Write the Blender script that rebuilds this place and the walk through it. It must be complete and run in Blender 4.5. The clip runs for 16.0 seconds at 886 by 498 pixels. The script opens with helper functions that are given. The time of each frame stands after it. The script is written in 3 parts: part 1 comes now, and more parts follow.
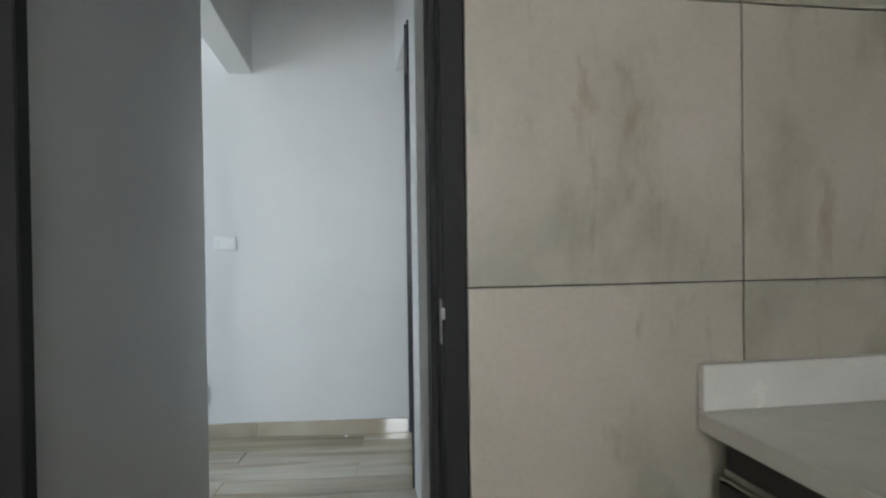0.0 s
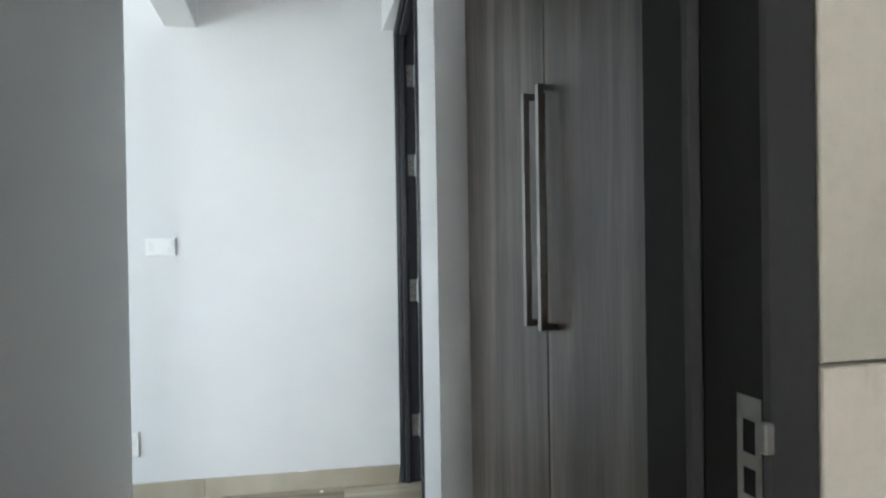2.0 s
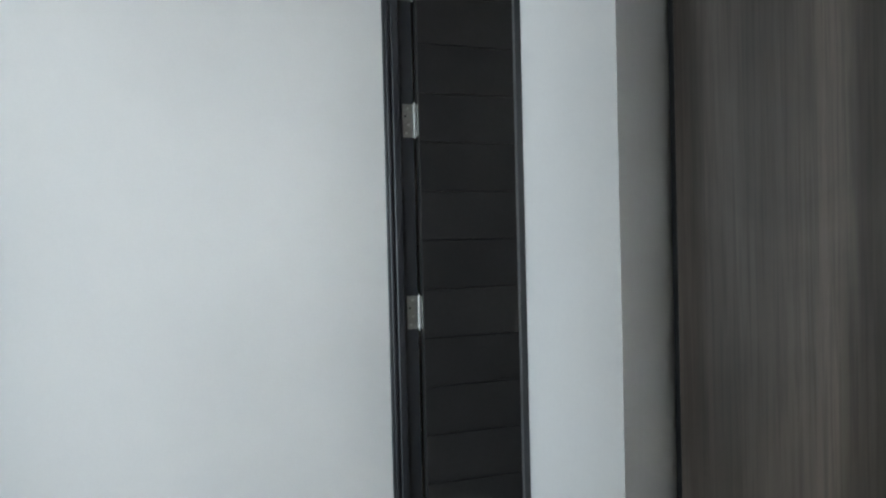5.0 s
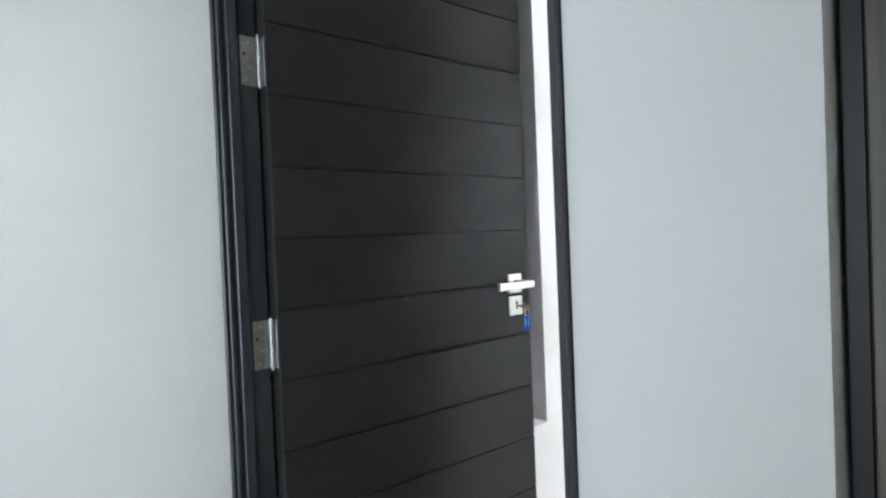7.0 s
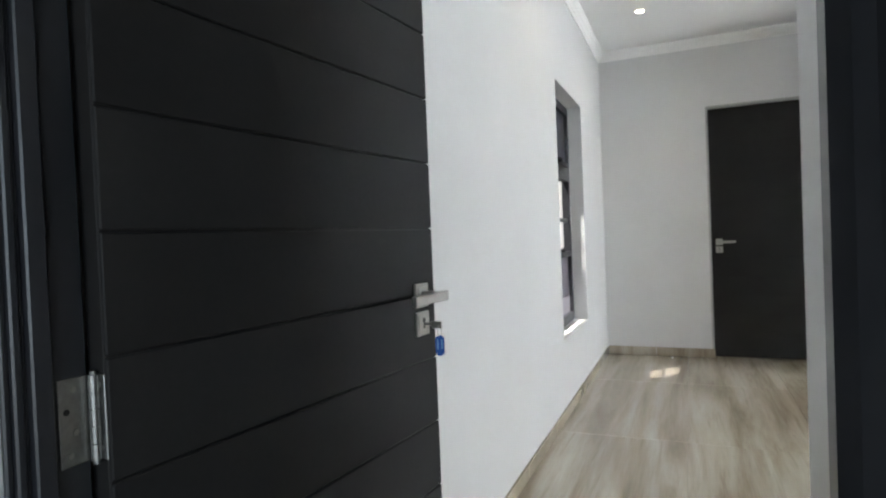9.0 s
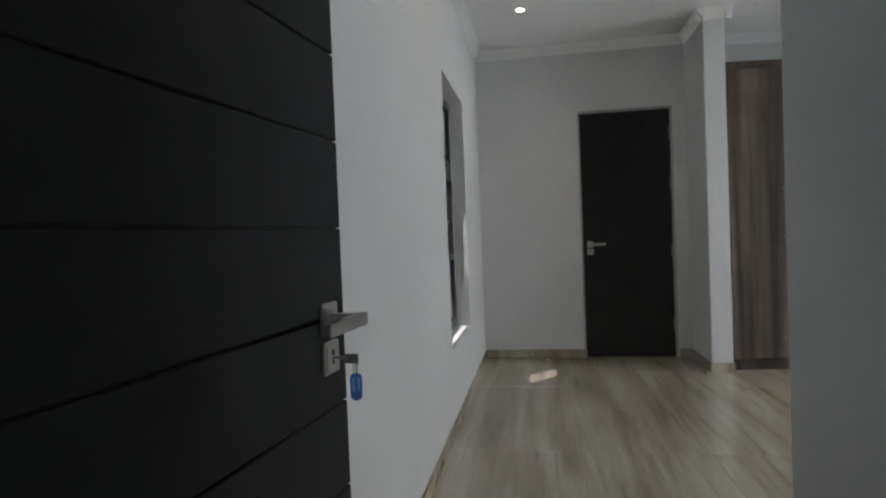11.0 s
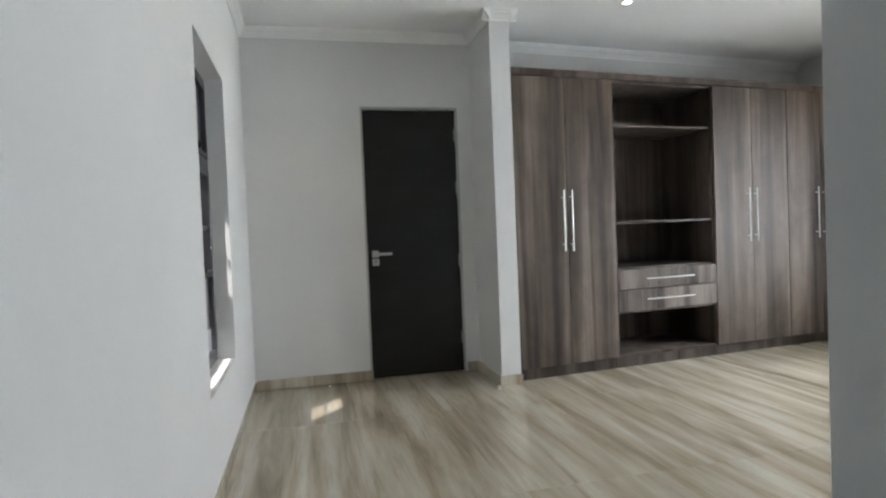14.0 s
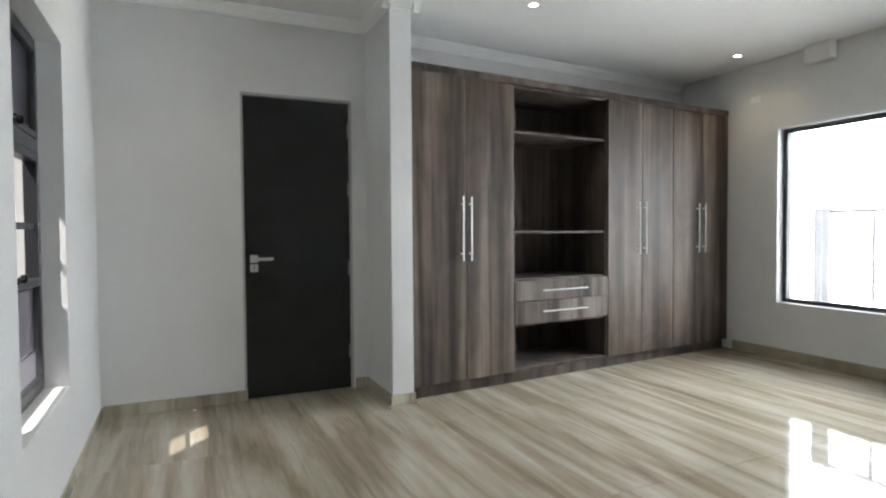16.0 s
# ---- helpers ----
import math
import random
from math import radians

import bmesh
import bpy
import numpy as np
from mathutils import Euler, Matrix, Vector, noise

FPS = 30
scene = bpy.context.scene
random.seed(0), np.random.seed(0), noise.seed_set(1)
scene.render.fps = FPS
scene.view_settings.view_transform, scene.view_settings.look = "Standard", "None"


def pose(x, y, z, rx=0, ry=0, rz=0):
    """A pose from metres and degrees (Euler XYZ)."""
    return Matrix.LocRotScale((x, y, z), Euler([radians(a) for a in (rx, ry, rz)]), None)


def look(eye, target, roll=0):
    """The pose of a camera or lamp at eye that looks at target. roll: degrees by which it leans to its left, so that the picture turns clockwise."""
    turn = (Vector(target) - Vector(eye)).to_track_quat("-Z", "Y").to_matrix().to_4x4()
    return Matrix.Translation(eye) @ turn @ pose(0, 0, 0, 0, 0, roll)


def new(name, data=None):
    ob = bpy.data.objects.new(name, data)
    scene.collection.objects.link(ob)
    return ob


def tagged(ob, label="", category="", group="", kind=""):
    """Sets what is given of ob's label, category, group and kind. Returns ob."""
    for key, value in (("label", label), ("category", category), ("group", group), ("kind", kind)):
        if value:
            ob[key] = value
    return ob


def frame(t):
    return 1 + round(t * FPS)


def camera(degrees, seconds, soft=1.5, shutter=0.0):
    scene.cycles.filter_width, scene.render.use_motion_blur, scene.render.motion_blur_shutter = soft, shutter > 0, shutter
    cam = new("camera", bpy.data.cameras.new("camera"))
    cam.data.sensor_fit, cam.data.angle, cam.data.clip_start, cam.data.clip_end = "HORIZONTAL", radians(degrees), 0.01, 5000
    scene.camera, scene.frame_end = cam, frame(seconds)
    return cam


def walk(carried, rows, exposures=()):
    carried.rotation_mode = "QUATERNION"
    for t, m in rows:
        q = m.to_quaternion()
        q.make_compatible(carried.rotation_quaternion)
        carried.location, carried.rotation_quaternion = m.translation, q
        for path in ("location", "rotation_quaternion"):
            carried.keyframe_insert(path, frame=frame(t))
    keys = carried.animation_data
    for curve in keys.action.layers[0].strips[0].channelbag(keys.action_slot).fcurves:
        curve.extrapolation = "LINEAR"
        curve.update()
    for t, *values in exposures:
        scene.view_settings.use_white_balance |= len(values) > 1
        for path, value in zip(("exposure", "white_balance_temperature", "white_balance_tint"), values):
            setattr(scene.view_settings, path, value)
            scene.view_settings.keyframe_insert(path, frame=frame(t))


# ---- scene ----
cam = camera(74.6, 16.0, 2.2)
# eye, point looked at and lean along the walk
PATH = [
    (0, (3.366, 2.097, 1.083), (1.37, 2.226, 1.062), -0.8),
    (0.5, (3.225, 2.056, 1.078), (1.236, 2.259, 1.055), -0.8),
    (1, (3.065, 2.001, 1.092), (1.082, 2.262, 1.066), -0.9),
    (1.5, (2.879, 1.969, 1.076), (0.899, 2.248, 1.061), -0.9),
    (2, (2.695, 1.9, 1.087), (0.719, 2.21, 1.073), -0.9),
    (2.5, (2.547, 1.833, 1.085), (0.578, 2.185, 1.068), -1.1),
    (3, (2.36, 1.778, 1.083), (0.399, 2.174, 1.07), -1.2),
    (3.5, (2.194, 1.703, 1.095), (0.248, 2.161, 1.075), -1.3),
    (4, (2.002, 1.661, 1.091), (0.069, 2.173, 1.077), -1.3),
    (4.5, (1.831, 1.591, 1.115), (-0.061, 2.236, 1.074), -1.1),
    (5, (1.689, 1.605, 1.091), (-0.162, 2.362, 1.066), -1.4),
    (7.5, (1.015, 1.596, 1.082), (-0.227, 3.163, 1.031), -2.3),
    (8, (0.907, 1.628, 1.081), (-0.187, 3.302, 1.028), -2.3),
    (8.5, (0.772, 1.672, 1.07), (-0.146, 3.449, 1.043), -2.5),
    (9, (0.686, 1.739, 1.072), (-0.094, 3.58, 1.036), -2.3),
    (11.5, (0.438, 2.096, 1.08), (0.249, 4.086, 1.035), -2.3),
    (12, (0.398, 2.207, 1.093), (0.359, 4.206, 1.046), -2.3),
    (12.5, (0.37, 2.288, 1.094), (0.476, 4.285, 1.042), -2.4),
    (13, (0.384, 2.388, 1.096), (0.607, 4.374, 1.042), -2.4),
    (13.5, (0.394, 2.508, 1.093), (0.738, 4.478, 1.039), -2.4),
    (14, (0.406, 2.599, 1.091), (0.862, 4.546, 1.037), -2.3),
    (14.5, (0.425, 2.69, 1.103), (0.975, 4.612, 1.049), -1.9),
    (15, (0.446, 2.775, 1.128), (1.085, 4.669, 1.063), -1.4),
    (15.5, (0.446, 2.857, 1.13), (1.183, 4.715, 1.066), -1.0),
    (16, (0.464, 2.924, 1.131), (1.286, 4.746, 1.07), -0.4),
]
EXPOSURES = [(0, 0.55), (1, 0.92), (2, 1.2), (3, 0.75), (4, 0.58), (5, 0.85), (7.5, 1.1), (8, 0.8), (8.5, 0.45), (9, 0.25), (11.5, -1.0), (12.5, -0.88), (14, -0.1), (16, -0.05)]
walk(cam, [(t, look(eye, target, roll)) for t, eye, target, roll in PATH], EXPOSURES)

# ---- world, sun and daylight ----
world = bpy.data.worlds.new("sky")
scene.world = world
world.use_nodes = True
wn = world.node_tree.nodes
sky = wn.new("ShaderNodeTexSky")
sky.sky_type = "NISHITA"
sky.sun_disc = False
SUN_DIR = Vector((0.504, 0.544, -1.0)).normalized()
sky.sun_elevation = math.asin(-SUN_DIR.z)
sky.sun_rotation = math.atan2(-SUN_DIR.x, -SUN_DIR.y)
world.node_tree.links.new(sky.outputs[0], wn["Background"].inputs[0])
wn["Background"].inputs[1].default_value = 0.055

sun_data = bpy.data.lights.new("sun", "SUN")
sun_data.energy, sun_data.angle, sun_data.color = 7.0, radians(0.5), (1.0, 0.97, 0.92)
sun = new("sun", sun_data)
sun.matrix_world = look((0, 0, 0), SUN_DIR)


def area_light(name, eye, target, size, size_y, watts, colour):
    data = bpy.data.lights.new(name, "AREA")
    data.shape, data.size, data.size_y, data.energy, data.color = "RECTANGLE", size, size_y, watts, colour
    ob = new(name, data)
    ob.matrix_world = look(eye, target)
    return ob


# area lamps: daylight in the hall opening, added fill in an unseen washroom opening
area_light("hall_daylight", (2.25, -1.62, 1.15), (1.6, 0, 1.15), 2.6, 2.0, 56, (0.70, 0.86, 1.0))
area_light("washroom_fill", (5.53, 2.12, 1.52), (3, 1.95, 1.40), 0.75, 0.8, 2.2, (1.0, 0.96, 0.90))


# ---- materials ----
def nodes_of(name):
    m = bpy.data.materials.new(name)
    m.use_nodes = True
    t = m.node_tree
    return m, t, t.nodes["Principled BSDF"]


def noise_node(t, coord, scale, stretch=(1, 1, 1), detail=5, rough=0.55, distortion=0.0, turn=(0, 0, 0)):
    mp = t.nodes.new("ShaderNodeMapping")
    mp.inputs["Scale"].default_value = stretch
    mp.inputs["Rotation"].default_value = turn
    t.links.new(coord, mp.inputs["Vector"])
    n = t.nodes.new("ShaderNodeTexNoise")
    n.inputs["Scale"].default_value = scale
    n.inputs["Detail"].default_value = detail
    n.inputs["Roughness"].default_value = rough
    n.inputs["Distortion"].default_value = distortion
    t.links.new(mp.outputs[0], n.inputs["Vector"])
    return n.outputs["Fac"]


def ramp(t, fac, stops):
    r = t.nodes.new("ShaderNodeValToRGB")
    while len(r.color_ramp.elements) < len(stops):
        r.color_ramp.elements.new(0.5)
    for e, (p, c) in zip(r.color_ramp.elements, stops):
        e.position, e.color = p, (*c, 1) if len(c) == 3 else (c[0], c[0], c[0], 1)
    t.links.new(fac, r.inputs[0])
    return r.outputs[0]


def mix(t, a, b, fac, kind="MIX"):
    n = t.nodes.new("ShaderNodeMix")
    n.data_type, n.blend_type = "RGBA", kind
    for sock, v in ((n.inputs[6], a), (n.inputs[7], b), (n.inputs[0], fac)):
        if isinstance(v, bpy.types.NodeSocket):
            t.links.new(v, sock)
        else:
            sock.default_value = v
    return n.outputs[2]


def coords(t, shift=True):
    tc = t.nodes.new("ShaderNodeTexCoord")
    if not shift:
        return tc.outputs["Object"]
    info = t.nodes.new("ShaderNodeObjectInfo")
    mul = t.nodes.new("ShaderNodeVectorMath")
    mul.operation = "MULTIPLY_ADD"
    comb = t.nodes.new("ShaderNodeCombineXYZ")
    for i in range(3):
        t.links.new(info.outputs["Random"], comb.inputs[i])
    t.links.new(comb.outputs[0], mul.inputs[0])
    mul.inputs[1].default_value = (17.0, 31.0, 9.0)
    t.links.new(tc.outputs["Object"], mul.inputs[2])
    return mul.outputs[0]


def bump(t, b, height, strength, distance=0.002):
    n = t.nodes.new("ShaderNodeBump")
    n.inputs["Strength"].default_value = strength
    n.inputs["Distance"].default_value = distance
    t.links.new(height, n.inputs["Height"])
    t.links.new(n.outputs[0], b.inputs["Normal"])


def plain(name, base, rough, metal=0.0, vary=0.08, scale=6.0, bumps=0.1, fine=120.0, spread=0.1, spec=0.5):
    """Colour with large soft stains and fine grain."""
    m, t, b = nodes_of(name)
    c = coords(t)
    big = noise_node(t, c, scale, detail=4)
    small = noise_node(t, c, fine, detail=2)
    lo, hi = [x * (1 - vary) for x in base], [min(1, x * (1 + vary)) for x in base]
    col = ramp(t, big, [(0.3, lo), (0.7, hi)])
    grain = ramp(t, small, [(0.3, (1 - vary * 0.6,)), (0.7, (1.0,))])
    t.links.new(mix(t, col, grain, 1.0, "MULTIPLY"), b.inputs["Base Color"])
    rg = ramp(t, big, [(0.3, (max(0.02, rough * (1 - spread)),)), (0.7, (min(1, rough * (1 + spread)),))])
    t.links.new(rg, b.inputs["Roughness"])
    b.inputs["Metallic"].default_value = metal
    b.inputs["Specular IOR Level"].default_value = spec
    if bumps:
        bump(t, b, small, bumps, 0.0008)
    return m


def laminate(name, dark, mid, light, rough=0.34, turn=(0, 0, 0), fibres=0.42, gloss=0.16):
    """Grey-brown wood decor: broad upright bands, fibres and cathedral marks."""
    m, t, b = nodes_of(name)
    c = coords(t)
    band = noise_node(t, c, 1.0, (6.8, 6.8, 0.35), 3, 0.5, 0.8, turn)
    fibre = noise_node(t, c, 1.0, (55, 55, 3.0), 5, 0.65, 0.8, turn)
    pore = noise_node(t, c, 1.0, (260, 260, 5.0), 3, 0.6, 0.0, turn)
    cloud = noise_node(t, c, 1.0, (3.2, 3.2, 2.0), 5, 0.6, 1.6, turn)
    col = ramp(t, band, [(0.34, dark), (0.49, mid), (0.66, light)])
    col = mix(t, col, ramp(t, fibre, [(0.3, (0.74,)), (0.62, (1.0,))]), fibres, "MULTIPLY")
    col = mix(t, col, ramp(t, cloud, [(0.35, (0.66,)), (0.62, (1.0,))]), 0.75, "MULTIPLY")
    col = mix(t, col, ramp(t, pore, [(0.35, (0.7,)), (0.55, (1.0,))]), fibres, "MULTIPLY")
    t.links.new(col, b.inputs["Base Color"])
    t.links.new(ramp(t, fibre, [(0.3, (rough + 0.1,)), (0.7, (rough - 0.05,))]), b.inputs["Roughness"])
    b.inputs["Specular IOR Level"].default_value = gloss
    bump(t, b, fibre, 0.12 + gloss, 0.0006)
    return m


def vein_tile(name, axis_turn, jump):
    """Polished porcelain with soft, broken brown and beige streaks."""
    m, t, b = nodes_of(name)
    geo = t.nodes.new("ShaderNodeNewGeometry")
    info = t.nodes.new("ShaderNodeObjectInfo")
    comb = t.nodes.new("ShaderNodeCombineXYZ")
    t.links.new(info.outputs["Random"], comb.inputs[0])
    t.links.new(info.outputs["Random"], comb.inputs[1])
    add = t.nodes.new("ShaderNodeVectorMath")
    add.operation = "MULTIPLY_ADD"
    t.links.new(comb.outputs[0], add.inputs[0])
    add.inputs[1].default_value = (jump * 0.1, jump, 0)
    t.links.new(geo.outputs["Position"], add.inputs[2])
    c = add.outputs[0]
    turn = (0, 0, axis_turn)
    broad = noise_node(t, c, 1.0, (2.4, 0.6, 1), 3, 0.5, 0.5, turn)
    streak = noise_node(t, c, 1.0, (8.0, 0.7, 1), 4, 0.55, 0.45, turn)
    vein = noise_node(t, c, 1.0, (26, 1.8, 1), 4, 0.6, 0.5, turn)
    fine = noise_node(t, c, 1.0, (110, 6.0, 1), 3, 0.6, 0.2, turn)
    col = ramp(t, streak, [(0.27, (0.235, 0.185, 0.130)), (0.42, (0.365, 0.310, 0.232)), (0.55, (0.47, 0.42, 0.335)), (0.72, (0.565, 0.52, 0.43))])
    col = mix(t, col, ramp(t, vein, [(0.30, (0.62, 0.58, 0.52)), (0.46, (0.95, 0.94, 0.92)), (0.7, (1.0, 1.0, 1.0))]), 0.55, "MULTIPLY")
    col = mix(t, col, ramp(t, broad, [(0.3, (0.80, 0.78, 0.74)), (0.65, (1.0, 1.0, 1.0))]), 0.55, "MULTIPLY")
    col = mix(t, col, ramp(t, fine, [(0.3, (0.86,)), (0.6, (1.0,))]), 0.6, "MULTIPLY")
    t.links.new(col, b.inputs["Base Color"])
    t.links.new(ramp(t, streak, [(0.3, (0.045,)), (0.7, (0.028,))]), b.inputs["Roughness"])
    b.inputs["Specular IOR Level"].default_value = 0.85
    bump(t, b, broad, 0.025, 0.004)
    return m


def cement_tile(name):
    m, t, b = nodes_of(name)
    c = coords(t)
    cloud = noise_node(t, c, 1.9, (1, 1, 0.8), 5, 0.5, 0.3)
    blot = noise_node(t, c, 4.2, (1.5, 0.7, 1), 4, 0.5, 0.25)
    smear = noise_node(t, c, 9.0, (1.6, 0.45, 1), 5, 0.6, 0.3)
    grain = noise_node(t, c, 90, (1, 1, 1), 3)
    col = ramp(t, cloud, [(0.32, (0.28, 0.27, 0.218)), (0.48, (0.40, 0.36, 0.29)), (0.66, (0.48, 0.425, 0.352))])
    col = mix(t, col, ramp(t, blot, [(0.30, (0.66, 0.66, 0.60)), (0.48, (1.0, 1.0, 1.0))]), 0.75, "MULTIPLY")
    col = mix(t, col, ramp(t, smear, [(0.27, (0.70, 0.62, 0.54)), (0.40, (1.0, 1.0, 1.0))]), 0.7, "MULTIPLY")
    col = mix(t, col, ramp(t, grain, [(0.3, (0.93,)), (0.6, (1.0,))]), 0.8, "MULTIPLY")
    t.links.new(col, b.inputs["Base Color"])
    t.links.new(ramp(t, cloud, [(0.3, (0.42,)), (0.7, (0.30,))]), b.inputs["Roughness"])
    bump(t, b, grain, 0.12, 0.0008)
    return m


def emitter(name, colour, strength):
    m, t, b = nodes_of(name)
    b.inputs["Base Color"].default_value = (*colour, 1)
    b.inputs["Emission Color"].default_value = (*colour, 1)
    b.inputs["Emission Strength"].default_value = strength
    return m


def clear_glass(name):
    m, t, b = nodes_of(name)
    b.inputs["Base Color"].default_value = (0.93, 0.94, 0.96, 1)
    b.inputs["Roughness"].default_value = 0.02
    b.inputs["Transmission Weight"].default_value = 1.0
    b.inputs["IOR"].default_value = 1.02
    return m


PAINT = plain("wall_paint", (0.670, 0.668, 0.660), 0.40, vary=0.035, scale=1.7, bumps=0.12, fine=160)
WHITE = plain("white_paint", (0.84, 0.84, 0.825), 0.5, vary=0.02, scale=2.0, bumps=0.06, fine=140)
PLASTIC = plain("white_plastic", (0.80, 0.80, 0.78), 0.28, vary=0.015, scale=20, bumps=0.0)
CHARCOAL = plain("charcoal_enamel", (0.029, 0.0275, 0.0272), 0.52, vary=0.14, scale=3.0, bumps=0.10, fine=90, spec=0.09)
GLOSSY_CHARCOAL = plain("charcoal_gloss_enamel", (0.020, 0.019, 0.0185), 0.24, vary=0.12, scale=3.0, bumps=0.05, fine=90, spec=0.22)
FRAME_PAINT = plain("frame_enamel", (0.028, 0.029, 0.034), 0.33, vary=0.14, scale=5.0, bumps=0.08, fine=70)
GREY_FRAME = plain("grey_metal_frame", (0.40, 0.40, 0.39), 0.45, vary=0.06, scale=8.0, bumps=0.03)
ALU = plain("bronze_aluminium", (0.050, 0.050, 0.056), 0.38, 0.4, vary=0.1, scale=12, bumps=0.03)
STEEL = plain("brushed_steel", (0.55, 0.535, 0.51), 0.32, 1.0, vary=0.06, scale=30, bumps=0.05, fine=200)
NICKEL = plain("satin_nickel", (0.40, 0.385, 0.36), 0.34, 1.0, vary=0.08, scale=24, bumps=0.05, fine=180)
HINGE = plain("hinge_steel", (0.36, 0.355, 0.34), 0.45, 1.0, vary=0.16, scale=40, bumps=0.1, fine=160)
BLACK = plain("black_plastic", (0.012, 0.012, 0.013), 0.45, vary=0.1, bumps=0.0)
BLUE = plain("blue_plastic", (0.015, 0.10, 0.42), 0.25, vary=0.06, scale=30, bumps=0.0)
WOOD = laminate("grey_brown_laminate", (0.044, 0.031, 0.025), (0.098, 0.073, 0.058), (0.195, 0.153, 0.124), 0.5, (0, 0, 0), 0.36, 0.2)
WOOD_IN = laminate("carcass_laminate", (0.045, 0.034, 0.029), (0.085, 0.065, 0.055), (0.13, 0.105, 0.09), 0.42)
WOOD_H = laminate("drawer_laminate", (0.065, 0.050, 0.043), (0.14, 0.112, 0.096), (0.225, 0.19, 0.165), 0.48, (0, radians(90), 0), 0.6)
WOOD_D = laminate("charcoal_laminate", (0.070, 0.054, 0.044), (0.140, 0.112, 0.094), (0.29, 0.24, 0.205), 0.34, (0, 0, 0), 0.85, 0.5)
TILE = vein_tile("streaked_porcelain", radians(-9), 0.35)
TILE_C = vein_tile("corridor_porcelain", radians(-2), 7.0)
GROUT = plain("grout", (0.27, 0.235, 0.18), 0.8, vary=0.1, scale=20, bumps=0.2)
DARK_GROUT = plain("dark_grout", (0.055, 0.05, 0.045), 0.85, vary=0.1, scale=20, bumps=0.2)
CEMENT = cement_tile("cement_look_porcelain")
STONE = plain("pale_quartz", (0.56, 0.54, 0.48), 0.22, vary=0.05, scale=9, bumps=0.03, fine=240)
# paler tone of the quartz, used on the upstand and the door stop
SPLASH = plain("paler_quartz", (0.68, 0.65, 0.60), 0.25, vary=0.05, scale=9, bumps=0.03, fine=240)
CABINET = plain("dark_cabinet", (0.022, 0.018, 0.017), 0.35, vary=0.15, scale=6, bumps=0.05)
PAVING = plain("pale_paving", (0.46, 0.44, 0.41), 0.8, vary=0.1, scale=2, bumps=0.3, fine=60)
RENDER_WALL = plain("outdoor_plaster", (0.20, 0.19, 0.205), 0.85, vary=0.06, scale=1.5, bumps=0.3, fine=60)
BACKDROP_GLOW = emitter("backdrop_glow", (0.88, 0.95, 1.0), 15.0)
LAMP = emitter("lamp_glow", (1.0, 0.90, 0.72), 28.0)
GLASS = clear_glass("window_glass")
FROSTED = clear_glass("frosted_glass")
FROSTED.node_tree.nodes["Principled BSDF"].inputs["Roughness"].default_value = 0.55
FROSTED.node_tree.nodes["Principled BSDF"].inputs["IOR"].default_value = 1.3
FROSTED.node_tree.nodes["Principled BSDF"].inputs["Base Color"].default_value = (0.40, 0.39, 0.46, 1)
POST = plain("grey_steel_post", (0.26, 0.25, 0.26), 0.5, vary=0.08, bumps=0.05)


# ---- mesh tools ----
def add_box(bm, lo, hi, bevel=0.0, m=None, segments=1):
    r = bmesh.ops.create_cube(bm, size=1.0)
    vs = r["verts"]
    s = [(h - l) for l, h in zip(lo, hi)]
    c = [(h + l) / 2 for l, h in zip(lo, hi)]
    for v in vs:
        v.co = Vector((v.co.x * s[0] + c[0], v.co.y * s[1] + c[1], v.co.z * s[2] + c[2]))
    geom = vs
    if bevel > 0:
        es = list({e for v in vs for e in v.link_edges})
        out = bmesh.ops.bevel(bm, geom=es, offset=min(bevel, min(s) * 0.45), segments=segments, affect="EDGES", profile=0.5)
        geom = list({v for f in out["faces"] for v in f.verts})
    if m is not None:
        bmesh.ops.transform(bm, matrix=m, verts=geom)
    return bm


def add_cyl(bm, a, b, r, sides=16, r2=None):
    a, b = Vector(a), Vector(b)
    d = b - a
    m = Matrix.Translation((a + b) / 2) @ d.to_track_quat("Z", "Y").to_matrix().to_4x4()
    bmesh.ops.create_cone(bm, cap_ends=True, segments=sides, radius1=r, radius2=r if r2 is None else r2, depth=d.length, matrix=m)
    return bm


def add_prism(bm, outline, a, b):
    """Extrude a 2D outline, given in the plane across a-b (side, up), from a to b."""
    a, b = Vector(a), Vector(b)
    d = (b - a).normalized()
    side = Vector((0, 0, 1)).cross(d)
    ends = []
    for p in (a, b):
        ends.append([bm.verts.new(p + side * s + Vector((0, 0, u))) for s, u in outline])
    n = len(outline)
    for i in range(n):
        bm.faces.new((ends[0][i], ends[0][(i + 1) % n], ends[1][(i + 1) % n], ends[1][i]))
    bm.faces.new(ends[0][::-1])
    bm.faces.new(ends[1])
    return bm


def finish(name, bm, material, smooth=False):
    me = bpy.data.meshes.new(name)
    bmesh.ops.recalc_face_normals(bm, faces=bm.faces)
    bm.to_mesh(me)
    bm.free()
    me.materials.append(material)
    if smooth:
        for p in me.polygons:
            p.use_smooth = True
    return me


def part(name, bm, material, parent, label="", smooth=False):
    ob = new(name, finish(name, bm, material, smooth))
    ob.parent = parent
    if label:
        ob["label"] = label
    return ob


def box_part(name, lo, hi, material, parent, bevel=0.002, label=""):
    return part(name, add_box(bmesh.new(), lo, hi, bevel), material, parent, label)


def thing(name, m, label, category, group=""):
    ob = new(name)
    ob.empty_display_size = 0.1
    ob.matrix_world = m
    return tagged(ob, label, category, group)


